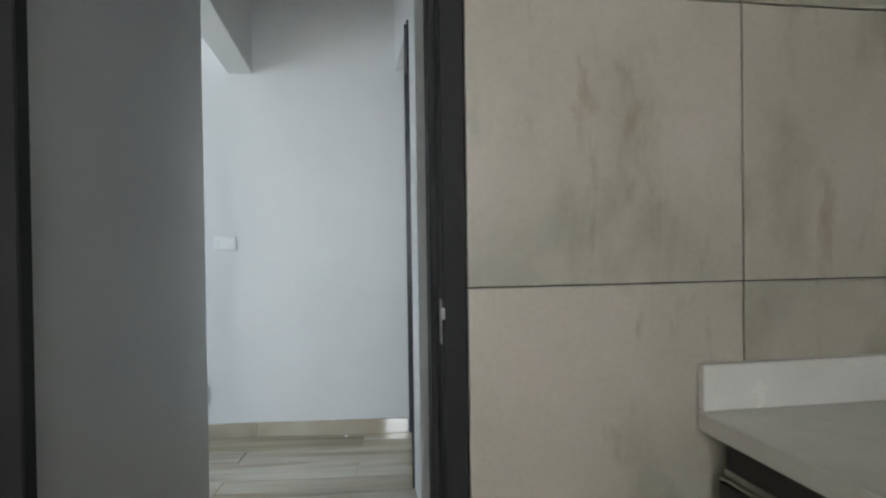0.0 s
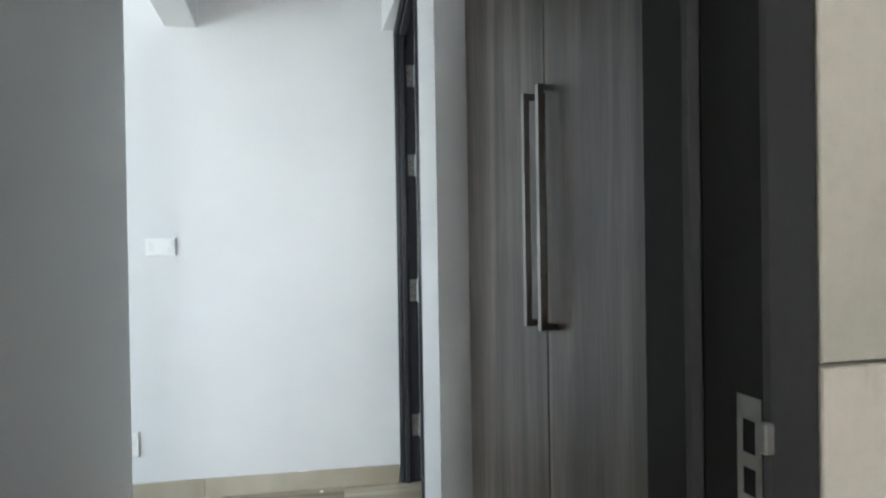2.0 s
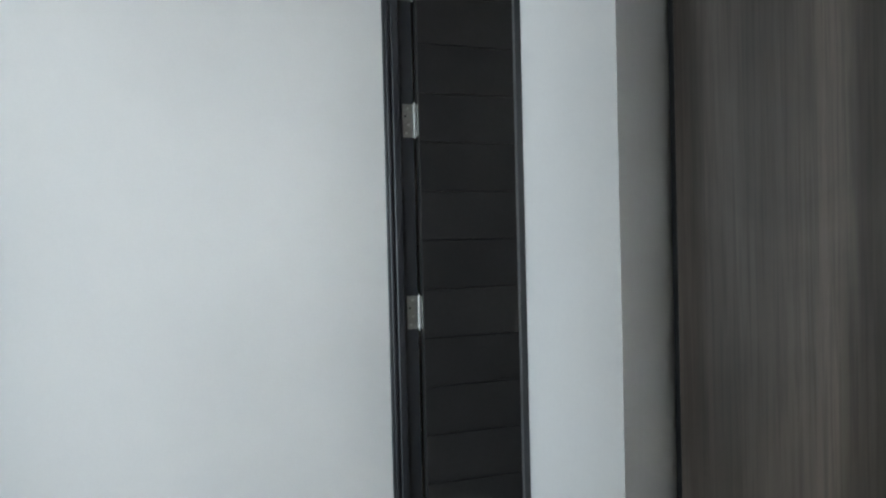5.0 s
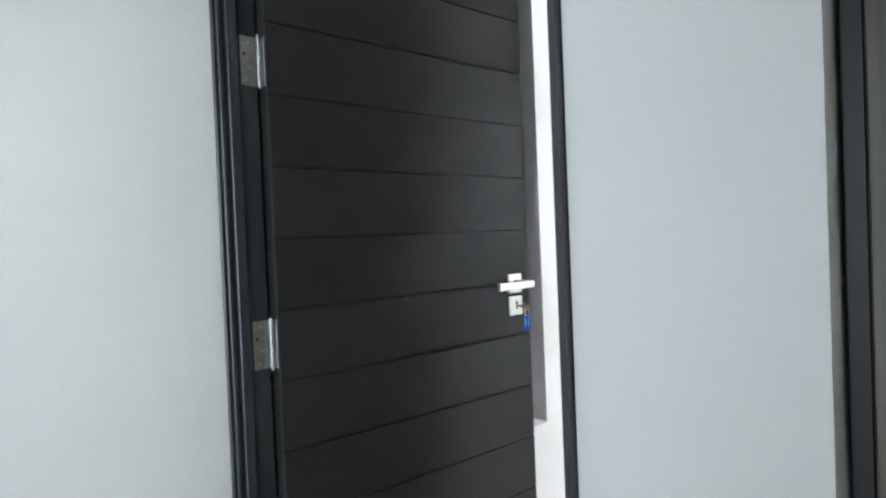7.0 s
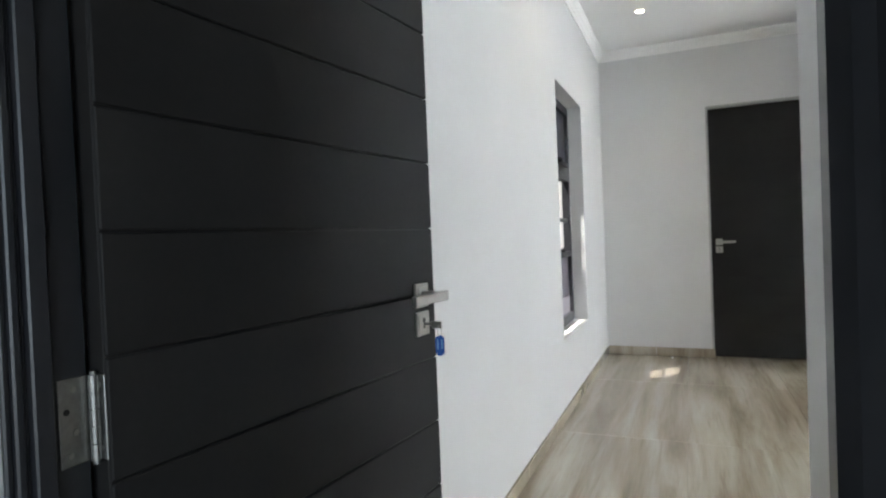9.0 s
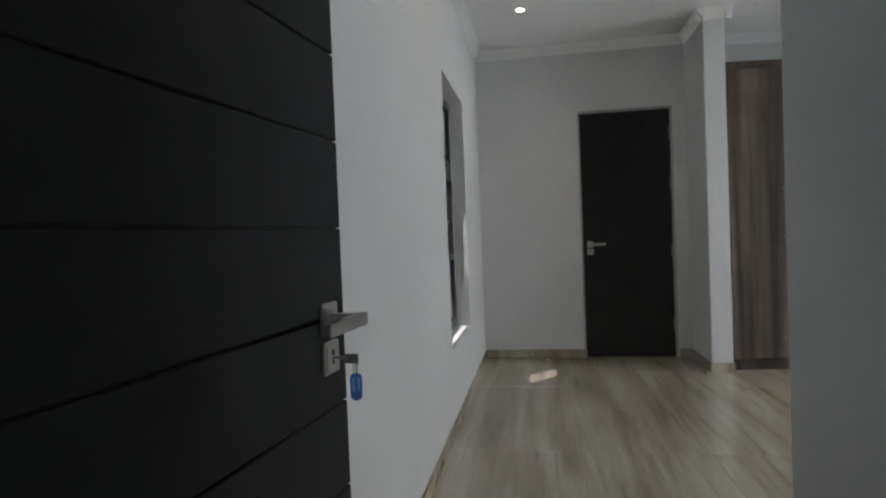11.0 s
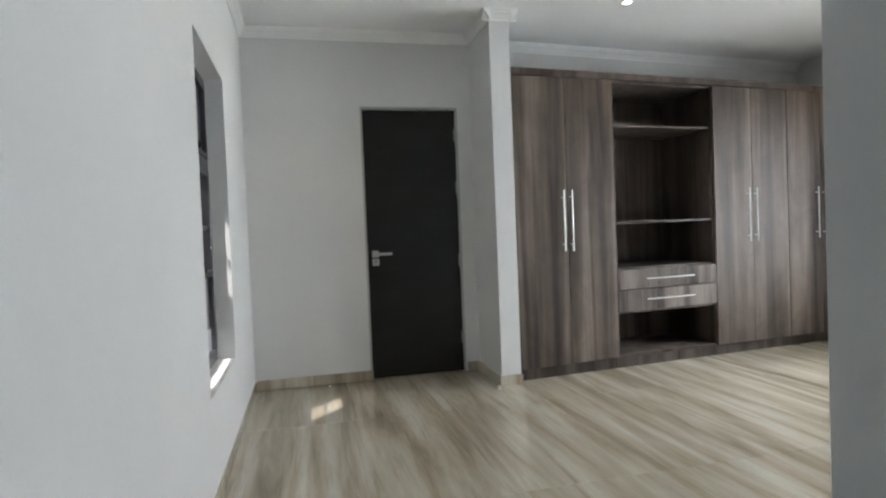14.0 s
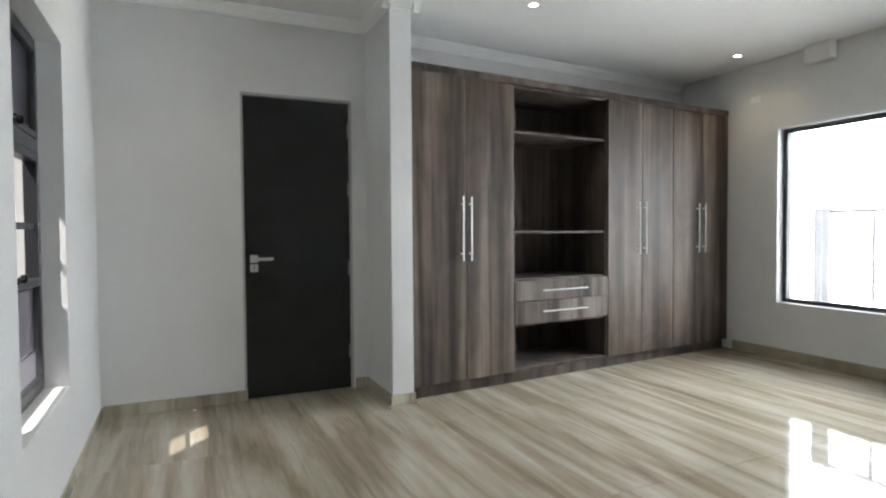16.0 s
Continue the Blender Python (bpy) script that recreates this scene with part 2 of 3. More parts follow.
def setting(name, boxes, material, label, category, bevel=0.0, m=None):
    bm = bmesh.new()
    for lo, hi in boxes:
        add_box(bm, lo, hi, bevel)
    ob = new(name, finish(name, bm, material))
    if m is not None:
        ob.matrix_world = m
    return tagged(ob, label, category, kind="structure")


# ---- large structure ----
CEIL = 2.62          # ceiling height
END_X = 0.03         # end wall of the corridor
FAR_Y = 7.00         # far bedroom wall
RIGHT_X = 5.22       # bedroom window wall
TURN = 5.8           # the wardrobe wall runs at a slight angle, degrees
C_POSE = pose(END_X, 2.052, 0, 0, 0, 5.4)   # corridor: x along it, y across it from the door wall's face
W_POSE = pose(1.86, 6.52, 0, 0, 0, TURN)

ground = setting("ground", [((-60, -60, -0.40), (60, 60, -0.16))], PAVING, "pale paved ground around the house", "ground")
floor_bed = setting("floor_bedroom", [((-0.02, 2.20, -0.15), (RIGHT_X + 0.02, 7.75, -0.007))], GROUT, "grout bed under streaked polished porcelain floor tiles", "floor")
floor_hall = setting("floor_corridor", [((0.0, -1.75, -0.15), (2.30, 2.20, -0.007))], GROUT, "grout bed under streaked porcelain plank tiles", "floor")
floor_washroom = setting("floor_washroom", [((2.30, -1.75, -0.15), (5.8, 2.195, 0.0))], TILE_C, "streaked porcelain washroom floor", "floor")
ceiling = setting("ceiling", [((-0.3, -1.9, CEIL), (5.9, 8.2, CEIL + 0.12))], WHITE, "smooth white painted plaster ceiling", "ceiling")

WL0, WL1, WZ0, WZ1 = 5.11, 5.97, 0.448, 1.97     # side window opening in the left wall
V0, V1 = 2.38, 3.225                             # a like window behind the open door
setting("wall_west", [((-0.22, 2.14, -0.15), (0, V0, CEIL)), ((-0.22, V1, -0.15), (0, WL0, CEIL)), ((-0.22, WL1, -0.15), (0, 7.9, CEIL)),
                      ((-0.22, V0, -0.15), (0, V1, WZ0)), ((-0.22, V0, WZ1), (0, V1, CEIL)),
                      ((-0.22, WL0, -0.15), (0, WL1, WZ0)), ((-0.22, WL0, WZ1), (0, WL1, CEIL))],
        PAINT, "light grey painted bedroom wall with tall narrow windows", "wall")
setting("wall_corridor_end", [((-0.22, -1.75, -0.15), (END_X, 2.14, CEIL))], PAINT, "white painted wall closing the corridor", "wall")
D1, DH = 0.797, 2.066                            # bedroom door opening
setting("wall_bedroom_door", [((0.7735, 0.0, -0.15), (1.0, 0.02, CEIL)), ((0.80, 0.02, -0.15), (1.0, 0.19, CEIL)), ((0.0, 0.0, DH), (0.7735, 0.19, CEIL))],
        PAINT, "white painted corridor wall with the bedroom doorway", "wall", 0.0, C_POSE)
setting("wall_entry", [((0.952, 0.19, -0.15), (1.0, 0.922, CEIL))], PAINT, "light grey painted wall beside the bedroom entry", "wall", 0.002, C_POSE)
setting("wall_south", [((1.0, 0.80, -0.15), (5.7, 0.922, CEIL))], PAINT, "light grey painted bedroom wall beside the entry", "wall", 0.0, C_POSE)
B0, B1, BH = 0.838, 1.590, 2.065                 # bathroom door opening
setting("wall_north", [((0, FAR_Y, -0.15), (B0, 7.2, CEIL)), ((B1, FAR_Y, -0.15), (1.70, 7.2, CEIL)), ((B0, FAR_Y, BH), (B1, 7.2, CEIL))],
        PAINT, "light grey painted wall around the dark inner door", "wall")
setting("wall_nib", [((1.70, 6.47, -0.15), (1.848, 7.30, CEIL))], PAINT, "light grey painted wall stub beside the wardrobes", "wall", 0.004)
wb = bmesh.new()
add_box(wb, (-0.10, 0.58, -0.15), (3.7, 0.72, CEIL))
wall_back = tagged(new("wall_wardrobe", finish("wall_wardrobe", wb, PAINT)), "light grey painted wall above and behind the wardrobes", "wall", kind="structure")
wall_back.matrix_world = W_POSE
R0, R1, RZ0, RZ1 = 4.40, 6.36, 0.485, 2.0        # large window in the right wall
setting("wall_east", [((RIGHT_X, 2.95, -0.15), (RIGHT_X + 0.22, R0, CEIL)), ((RIGHT_X, R1, -0.15), (RIGHT_X + 0.22, 7.9, CEIL)),
                      ((RIGHT_X, R0, -0.15), (RIGHT_X + 0.22, R1, RZ0)), ((RIGHT_X, R0, RZ1), (RIGHT_X + 0.22, R1, CEIL))],
        PAINT, "light grey painted bedroom wall with a large bright window", "wall")
setting("wall_bathroom_back", [((-0.22, 7.75, -0.15), (RIGHT_X + 0.22, 7.9, CEIL))], PAINT, "plain painted wall behind the inner door", "wall")

# corridor side
setting("wall_corridor_south", [((1.103, -0.928, -0.15), (2.2895, -0.788, CEIL))], PAINT, "shaded grey painted corridor wall", "wall", 0.003, C_POSE)
setting("beam", [((-0.08, -0.928, 2.045), (1.103, -0.795, CEIL))], PAINT, "painted beam over the wide hall opening", "beam", 0.003, C_POSE)
# painted wall return; the cupboard's dark wood colour stands in for its shade
setting("wall_cupboard_side", [((1.98, 0.032, -0.15), (2.22, 0.80, CEIL))], WOOD_D, "wall return beside the corridor cupboard, its shade given as dark wood colour", "wall", 0.0, C_POSE)
setting("wall_cupboard_head", [((1.0, 0.082, 2.42), (1.98, 0.80, CEIL))], PAINT, "grey painted bulkhead above the corridor cupboard", "wall", 0.0, C_POSE)
KY0, KY1 = -0.815, -0.068                        # bathroom doorway
TX = 2.329                                       # tiled face of the bathroom wall
tile_wall = setting("wall_washroom", [((2.22, KY1, -0.15), (TX - 0.0105, 0.80, CEIL)), ((2.29, -1.25, -0.15), (TX - 0.0105, KY0, CEIL)), ((2.22, KY0, 2.12), (TX - 0.0105, KY1, CEIL))],
                    DARK_GROUT, "tile bed of the washroom wall around the doorway", "wall", 0.0, C_POSE)
setting("wall_washroom_south", [((2.19, -1.40, -0.15), (5.7, -1.25, CEIL))], PAINT, "plain painted washroom wall", "wall", 0.0, C_POSE)
# unseen opening added to hold the washroom fill lamp
setting("wall_washroom_east", [((5.5, -1.25, -0.15), (5.7, -0.85, CEIL)), ((5.5, -0.05, -0.15), (5.7, 0.80, CEIL)), ((5.5, -0.85, -0.15), (5.7, -0.05, 1.10)), ((5.5, -0.85, 1.95), (5.7, -0.05, CEIL))],
        PAINT, "plain painted washroom wall with an unseen opening added for the fill lamp", "wall", 0.0, C_POSE)
setting("wall_hall_east", [((5.6, -1.75, -0.15), (5.8, 1.15, CEIL))], PAINT, "plain painted hall wall", "wall")
setting("wall_hall_south", [((-0.22, -1.75, -0.15), (0.75, -1.55, CEIL)), ((3.75, -1.75, -0.15), (5.6, -1.55, CEIL)), ((0.75, -1.75, 2.2), (3.75, -1.55, CEIL))],
        PAINT, "plain painted hall wall with a wide glazed opening", "wall")

# outdoors
setting("boundary_wall", [((-2.1, -12, -0.16), (-1.9, 20, 2.6))], RENDER_WALL, "plain plastered boundary wall outside the side window", "wall")
# unseen overhang, sized so that its shadow trims the sun on the side window
setting("roof_eave", [((-0.665, -2.3, 2.50), (-0.30, 8.4, 2.62))], WHITE, "unseen white roof overhang that keeps the sun off the upper side panes", "eave")
# glowing sheet added outside: whites out the window view and lights the bedroom
setting("backdrop", [((8.6, 1.5, -0.16), (8.65, 11.5, 4.6))], BACKDROP_GLOW, "glowing sheet standing in for the bright outdoors beyond the window", "backdrop")


# ---- cornices and skirtings ----
CORNICE = [(0, 0), (0.008, 0), (0.011, 0.012), (0.020, 0.020), (0.027, 0.034), (0.040, 0.046), (0.043, 0.058), (0.052, 0.064), (0.052, 0.072), (0, 0.072)]


def cornice(a, b, parent_pose=None):
    """Stepped plaster cornice; the room lies to the left of the way from a to b."""
    bm = add_prism(bmesh.new(), CORNICE, (a[0], a[1], CEIL - 0.0725), (b[0], b[1], CEIL - 0.0725))
    ob = tagged(new("cornice", finish("cornice", bm, WHITE)), "white stepped plaster cornice under the ceiling", "cornice", kind="structure")
    if parent_pose is not None:
        ob.matrix_world = parent_pose
    return ob


cornice((0, FAR_Y), (0, 2.26))
cornice((1.70, FAR_Y), (0.0, FAR_Y))
cornice((1.70, 6.419), (1.70, FAR_Y))
cornice((1.899, 6.47), (1.649, 6.47))
cornice((1.848, 7.10), (1.848, 6.419))
cornice((3.42, 0.578), (0.04, 0.578), W_POSE)


def skirting(name, lo, hi):
    bm = add_box(bmesh.new(), lo, hi, 0.002)
    return tagged(new(name, finish(name, bm, TILE)), "streaked porcelain skirting tile along the wall", "skirting", "skirting tiles", "structure")


for y in np.arange(3.0, 7.0, 0.6):
    skirting("skirting", (0.001, y + 0.001, 0.001), (0.011, min(y + 0.598, FAR_Y - 0.001), 0.066))
skirting("skirting", (0.012, FAR_Y - 0.011, 0.001), (0.40, FAR_Y - 0.001, 0.074))
skirting("skirting", (0.402, FAR_Y - 0.011, 0.001), (B0 + 0.02, FAR_Y - 0.001, 0.074))
skirting("skirting", (B1 + 0.012, FAR_Y - 0.011, 0.001), (1.688, FAR_Y - 0.001, 0.074))
skirting("skirting", (1.689, 6.46, 0.001), (1.699, FAR_Y - 0.001, 0.074))
skirting("skirting", (1.689, 6.459, 0.001), (1.858, 6.469, 0.074))
for y in np.arange(3.07, 6.9, 0.6):
    skirting("skirting", (RIGHT_X - 0.011, y + 0.001, 0.001), (RIGHT_X - 0.001, min(y + 0.598, 6.80), 0.085))
for y0, y1 in ((-0.6, 0.05), (0.052, 0.65), (0.652, 1.25), (1.252, 2.10)):
    skirting("skirting", (END_X + 0.001, y0, 0.001), (END_X + 0.010, y1, 0.085))


# ---- bedroom door ----
def lever_set(parent, face_m, toward=1):
    """Square rose, flat square lever and key plate; local x along the door, y out of it, z up."""
    def P(name, bm, mat, label="", smooth=False):
        bmesh.ops.transform(bm, matrix=face_m, verts=bm.verts)
        return part(name, bm, mat, parent, label, smooth)
    rose = add_box(bmesh.new(), (-0.026, 0.0, -0.026), (0.026, 0.007, 0.026), 0.002)
    add_box(rose, (-0.019, 0.007, -0.019), (0.019, 0.009, 0.019), 0.001)
    P("rose", rose, NICKEL, "square satin nickel rose")
    lv = add_box(bmesh.new(), (-0.009, 0.009, -0.009), (0.009, 0.058, 0.009), 0.0015)
    x0, x1 = (-0.012, 0.118) if toward > 0 else (-0.118, 0.012)
    add_box(lv, (x0, 0.054, -0.010), (x1, 0.066, 0.010), 0.0015)
    P("lever", lv, NICKEL, "flat square satin nickel lever")
    plate = add_box(bmesh.new(), (-0.026, 0.0, -0.088), (0.026, 0.007, -0.036), 0.002)
    add_box(plate, (-0.020, 0.007, -0.082), (0.020, 0.0085, -0.042), 0.001)
    P("key_plate", plate, NICKEL, "square satin nickel key plate")
    kh = add_box(bmesh.new(), (-0.003, 0.0085, -0.072), (0.003, 0.0092, -0.056), 0.0008)
    add_cyl(kh, (0, 0.0085, -0.054), (0, 0.0092, -0.054), 0.005, 12)
    P("keyhole", kh, BLACK, "black keyhole")


FACE = pose(0.063, 2.202, 0, 0, 0, 83.6)         # x runs along the open leaf, -y out of its corridor face
HINGE_Z = (0.262, 0.881, 1.455, 1.862)


LEAF_W, LEAF_H = 0.752, 2.038
bed_door = thing("bedroom_door", FACE, "open charcoal door with horizontal grooves swung towards the wall", "door")
part("leaf", add_box(bmesh.new(), (0, 0.006, 0.008), (LEAF_W, 0.040, LEAF_H), 0.002), CHARCOAL, bed_door)
pitch = 0.1462
edges_z = [0.008] + [z for z in np.arange(1.096 - 7 * pitch, LEAF_H - 0.02, pitch)] + [LEAF_H]
for z0, z1 in zip(edges_z[:-1], edges_z[1:]):
    part("board", add_box(bmesh.new(), (0.0, 0, z0 + 0.0012), (LEAF_W, 0.0062, z1 - 0.0012), 0.0020), CHARCOAL, bed_door)
lever_set(bed_door, pose(LEAF_W - 0.062, 0, 0.950) @ Matrix.Scale(-1, 4, (0, 1, 0)), -1)
for z in HINGE_Z:
    hg = add_box(bmesh.new(), (-0.0022, 0.004, z - 0.05), (-0.0002, 0.034, z + 0.05), 0.0008)
    h = part("hinge_plate", hg, HINGE, bed_door, "steel hinge plate on the leaf edge")
    for dz in (-0.037, -0.012, 0.013, 0.037):
        part("screw", add_cyl(bmesh.new(), (-0.0032, 0.014 if abs(dz) > 0.02 else 0.024, z + dz), (-0.0018, 0.014 if abs(dz) > 0.02 else 0.024, z + dz), 0.0036, 10), STEEL, h)

# key in the lock, with its tag
LOCK = FACE @ Vector((LEAF_W - 0.062, 0, 0.888))
OUT = FACE.to_3x3() @ Vector((0, -1, 0))
ALONG = FACE.to_3x3() @ Vector((1, 0, 0))
key = thing("door_key", Matrix.Translation(LOCK), "steel door key hanging in the lock with a blue plastic tag", "key")
kb = bmesh.new()
add_cyl(kb, OUT * 0.009, OUT * 0.030, 0.0028, 10)
add_box(kb, (-0.0012, 0.028, -0.009), (0.0012, 0.052, 0.006), 0.0005, Matrix.Rotation(radians(83 - 180), 4, "Z"))
part("key_blade", kb, NICKEL, key, "steel key")
ring = bmesh.new()
centre = OUT * 0.046 + Vector((0, 0, -0.014))
pts = [centre + ALONG * 0.009 * math.cos(a) + Vector((0, 0, 0.012 * math.sin(a))) for a in np.linspace(0, 2 * math.pi, 17)]
for p, q in zip(pts[:-1], pts[1:]):
    add_cyl(ring, p, q, 0.0008, 6)
part("key_ring", ring, STEEL, key, "thin steel split ring")
tag = bmesh.new()
tm = Matrix.Translation(OUT * 0.046 + Vector((0, 0, -0.046))) @ Matrix.Rotation(radians(83 - 68), 4, "Z")
n = 28
rim = []
for k in range(n):
    a = 2 * math.pi * k / n
    cx, cz = math.cos(a), math.sin(a)
    rim.append((0.0095 * cx, (0.0125 if cz >= 0 else -0.0125) + 0.0095 * cz))
lo = [tag.verts.new(tm @ Vector((x, -0.0022, z))) for x, z in rim]
hi = [tag.verts.new(tm @ Vector((x, 0.0022, z))) for x, z in rim]
for k in range(n):
    tag.faces.new((lo[k], lo[(k + 1) % n], hi[(k + 1) % n], hi[k]))
tag.faces.new(lo[::-1])
tag.faces.new(hi)
part("key_tag", tag, BLUE, key, "blue plastic key tag")
win = bmesh.new()
for sx in (-0.0045, 0.0045):
    add_box(win, (sx - 0.002, -0.0028, -0.008), (sx + 0.002, 0.0028, 0.015), 0.0008, tm)
part("tag_window", win, plain("tag_label", (0.08, 0.28, 0.62), 0.3, vary=0.05, bumps=0.0), key, "pale label window of the tag")

# bedroom door frame: stepped jambs and head
frame_bed = tagged(thing("door_frame", pose(0, 0, 0), "charcoal enamelled stepped timber door frame", "door frame"), kind="structure")
jl = bmesh.new()
for x1, y0, y1 in ((0.038, 2.104, 2.112), (0.044, 2.112, 2.122), (0.040, 2.122, 2.128), (0.049, 2.128, 2.150), (0.0365, 2.150, 2.1965)):
    add_box(jl, (END_X + 0.0005, y0, 0), (x1, y1, DH - 0.0005), 0.002)
part("hinge_jamb", jl, FRAME_PAINT, frame_bed)
jr = bmesh.new()
profile = [(0.7985, 2.114), (0.790, 2.114), (0.784, 2.128), (0.775, 2.141), (0.766, 2.160), (0.766, 2.184), (0.7985, 2.184)]
rows_lo, rows_hi = [[jr.verts.new((x, y, z)) for x, y in profile] for z in (0.0, DH - 0.0005)]
for k in range(len(profile)):
    n = (k + 1) % len(profile)
    jr.faces.new((rows_lo[k], rows_lo[n], rows_hi[n], rows_hi[k]))
jr.faces.new(rows_lo[::-1])
jr.faces.new(rows_hi)
part("lock_jamb", jr, FRAME_PAINT, frame_bed)
jh = bmesh.new()
for z0, y0, y1 in ((2.052, 2.104, 2.112), (2.046, 2.112, 2.122), (2.05, 2.122, 2.128), (2.040, 2.128, 2.160), (2.048, 2.160, 2.262)):
    add_box(jh, (0.050, y0, z0), (0.750, y1, DH - 0.0005), 0.002)
part("head", jh, FRAME_PAINT, frame_bed)
for z in HINGE_Z:
    pl = add_box(bmesh.new(), (0.0367, 2.160, z - 0.05), (0.0387, 2.196, z + 0.05), 0.0008)
    h = part("hinge_plate", pl, HINGE, frame_bed, "steel butt hinge plate with screws")
    kn = bmesh.new()
    for k in range(5):
        add_cyl(kn, (0.0455, 2.1965, z - 0.05 + k * 0.02 + 0.0006), (0.0455, 2.1965, z - 0.03 + k * 0.02 - 0.0006), 0.0058, 12)
    add_cyl(kn, (0.0455, 2.1965, z - 0.054), (0.0455, 2.1965, z + 0.054), 0.0038, 10)
    part("hinge_knuckle", kn, HINGE, h, "bright hinge knuckle")
    for y, dz in ((2.177, 0.037), (2.168, 0.013), (2.178, -0.012), (2.171, -0.037)):
        part("screw", add_cyl(bmesh.new(), (0.0382, y, z + dz), (0.0396, y, z + dz), 0.0036, 10), BLACK if dz > 0.01 and dz < 0.02 else STEEL, h)

# ---- corridor: switch, socket, cupboard ----
def wall_plate(name, y0, y1, z0, z1, label, category, rockers):
    th = thing(name, pose(END_X, (y0 + y1) / 2, (z0 + z1) / 2), label, category)
    w, h = (y1 - y0) / 2, (z1 - z0) / 2
    box_part("plate", (0.0005, -w, -h), (0.009, w, h), PLASTIC, th, 0.003)
    box_part("inset", (0.009, -w + 0.012, -h + 0.011), (0.0105, w - 0.012, h - 0.011), PLASTIC, th, 0.001)
    for i in range(rockers):
        c = (i - (rockers - 1) / 2) * (2 * w - 0.03) / max(1, rockers)
        box_part("rocker", (0.0105, c - 0.011, -h + 0.016), (0.0125, c + 0.011, h - 0.016), PLASTIC, th, 0.001)
    return th


wall_plate("light_switch", 1.028, 1.150, 1.059, 1.136, "white plastic light switch plate on the corridor wall", "light switch", 0)
wall_plate("wall_socket", 0.865, 0.986, 0.200, 0.307, "white plastic double wall socket low on the wall", "socket", 2)


def bar_handle(name, parent, x, z0, z1, y_face, label, r=0.0055, square=False, off=0.032, horizontal=False, mat=None):
    mat = mat or STEEL
    bm = bmesh.new()
    y = y_face - off
    if horizontal:
        a, b = x
        add_cyl(bm, (a, y, z0), (b, y, z0), r, 14)
        for q in (a + 0.05, b - 0.05):
            add_cyl(bm, (q, y, z0), (q, y_face, z0), r * 0.8, 10)
    elif square:
        add_box(bm, (x - r, y - r, z0), (x + r, y + r, z1), 0.0012)
        for z in (z0 + r, z1 - r):
            add_box(bm, (x - r, y, z - r), (x + r, y_face, z + r), 0.0012)
    else:
        add_cyl(bm, (x, y, z0), (x, y, z1), r, 14)
        for z in (z0 + 0.05, z1 - 0.05):
            add_cyl(bm, (x, y, z), (x, y_face, z), r * 0.8, 10)
    return part(name, bm, mat, parent, label)


cup = thing("corridor_cupboard", C_POSE, "built-in dark grey wood cupboard with two tall doors", "cupboard")
CF = 0.087
body = bmesh.new()
add_box(body, (1.004, CF + 0.022, 0.0), (1.022, 0.79, 2.418), 0.001)
add_box(body, (1.960, CF + 0.022, 0.0), (1.978, 0.79, 2.418), 0.001)
add_box(body, (1.022, CF + 0.022, 2.40), (1.960, 0.79, 2.418), 0.001)
add_box(body, (1.022, 0.775, 0.0), (1.960, 0.79, 2.40), 0.001)
add_box(body, (1.022, CF + 0.022, 0.08), (1.960, 0.77, 0.098), 0.001)
part("body", body, WOOD_D, cup)
# recessed filler; its black puts the gap's shadow into the colour
box_part("filler", (1.0035, CF + 0.0125, 0.08), (1.0215, CF + 0.0215, 2.414), BLACK, cup, 0.001, "recessed filler strip, coloured black for the shadow in the gap")
box_part("plinth", (1.022, CF + 0.04, 0.0), (1.960, CF + 0.056, 0.079), WOOD_D, cup, 0.001)
for x0, x1, hx in ((1.023, 1.5595, 1.528), (1.5625, 1.974, 1.600)):
    d = box_part("cupboard_door", (x0, CF, 0.082), (x1, CF + 0.018, 2.414), WOOD_D, cup, 0.0015, "dark grey wood-grain door")
    bar_handle("handle", d, hx, 0.918, 1.393, CF, "square brushed steel pull handle", 0.0065, True, 0.028, False, NICKEL)

# washroom door frame with its strike plate
kf = tagged(thing("door_frame", C_POSE, "dark enamelled timber frame of the washroom doorway", "door frame"), kind="structure")
rj = bmesh.new()
add_box(rj, (2.215, -0.124, 0), (2.270, KY1 - 0.0005, 2.119), 0.003)
add_box(rj, (2.270, -0.112, 0), (TX + 0.002, KY1 - 0.0005, 2.119), 0.003)
part("lock_jamb", rj, CHARCOAL, kf)
box_part("hinge_jamb", (2.290, KY0 + 0.0005, 0), (TX + 0.002, -0.776, 2.119), CHARCOAL, kf, 0.003)
box_part("head", (2.2905, -0.7755, 2.062), (TX + 0.002, -0.125, 2.119), CHARCOAL, kf, 0.003)
sp = bmesh.new()
for z0, z1 in ((0.968, 0.984), (0.936, 0.946), (0.906, 0.918)):
    add_box(sp, (2.306, -0.1135, z0), (2.327, -0.1122, z1), 0.0004)
add_box(sp, (2.306, -0.1135, 0.906), (2.311, -0.1122, 0.984), 0.0004)
add_box(sp, (2.322, -0.1135, 0.906), (2.327, -0.1122, 0.984), 0.0004)
add_box(sp, (2.327, -0.1155, 0.950), (2.3335, -0.1080, 0.970), 0.0012)
part("strike_plate", sp, NICKEL, kf, "nickel strike plate on the jamb")

# ---- washroom counter ----
ct = tagged(thing("washroom_counter", C_POSE @ pose(TX, 0.366, 0.765), "pale quartz worktop with an upstand against the tiles", "worktop"))
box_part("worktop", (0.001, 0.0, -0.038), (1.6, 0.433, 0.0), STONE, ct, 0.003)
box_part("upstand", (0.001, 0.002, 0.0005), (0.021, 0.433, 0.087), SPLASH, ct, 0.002)
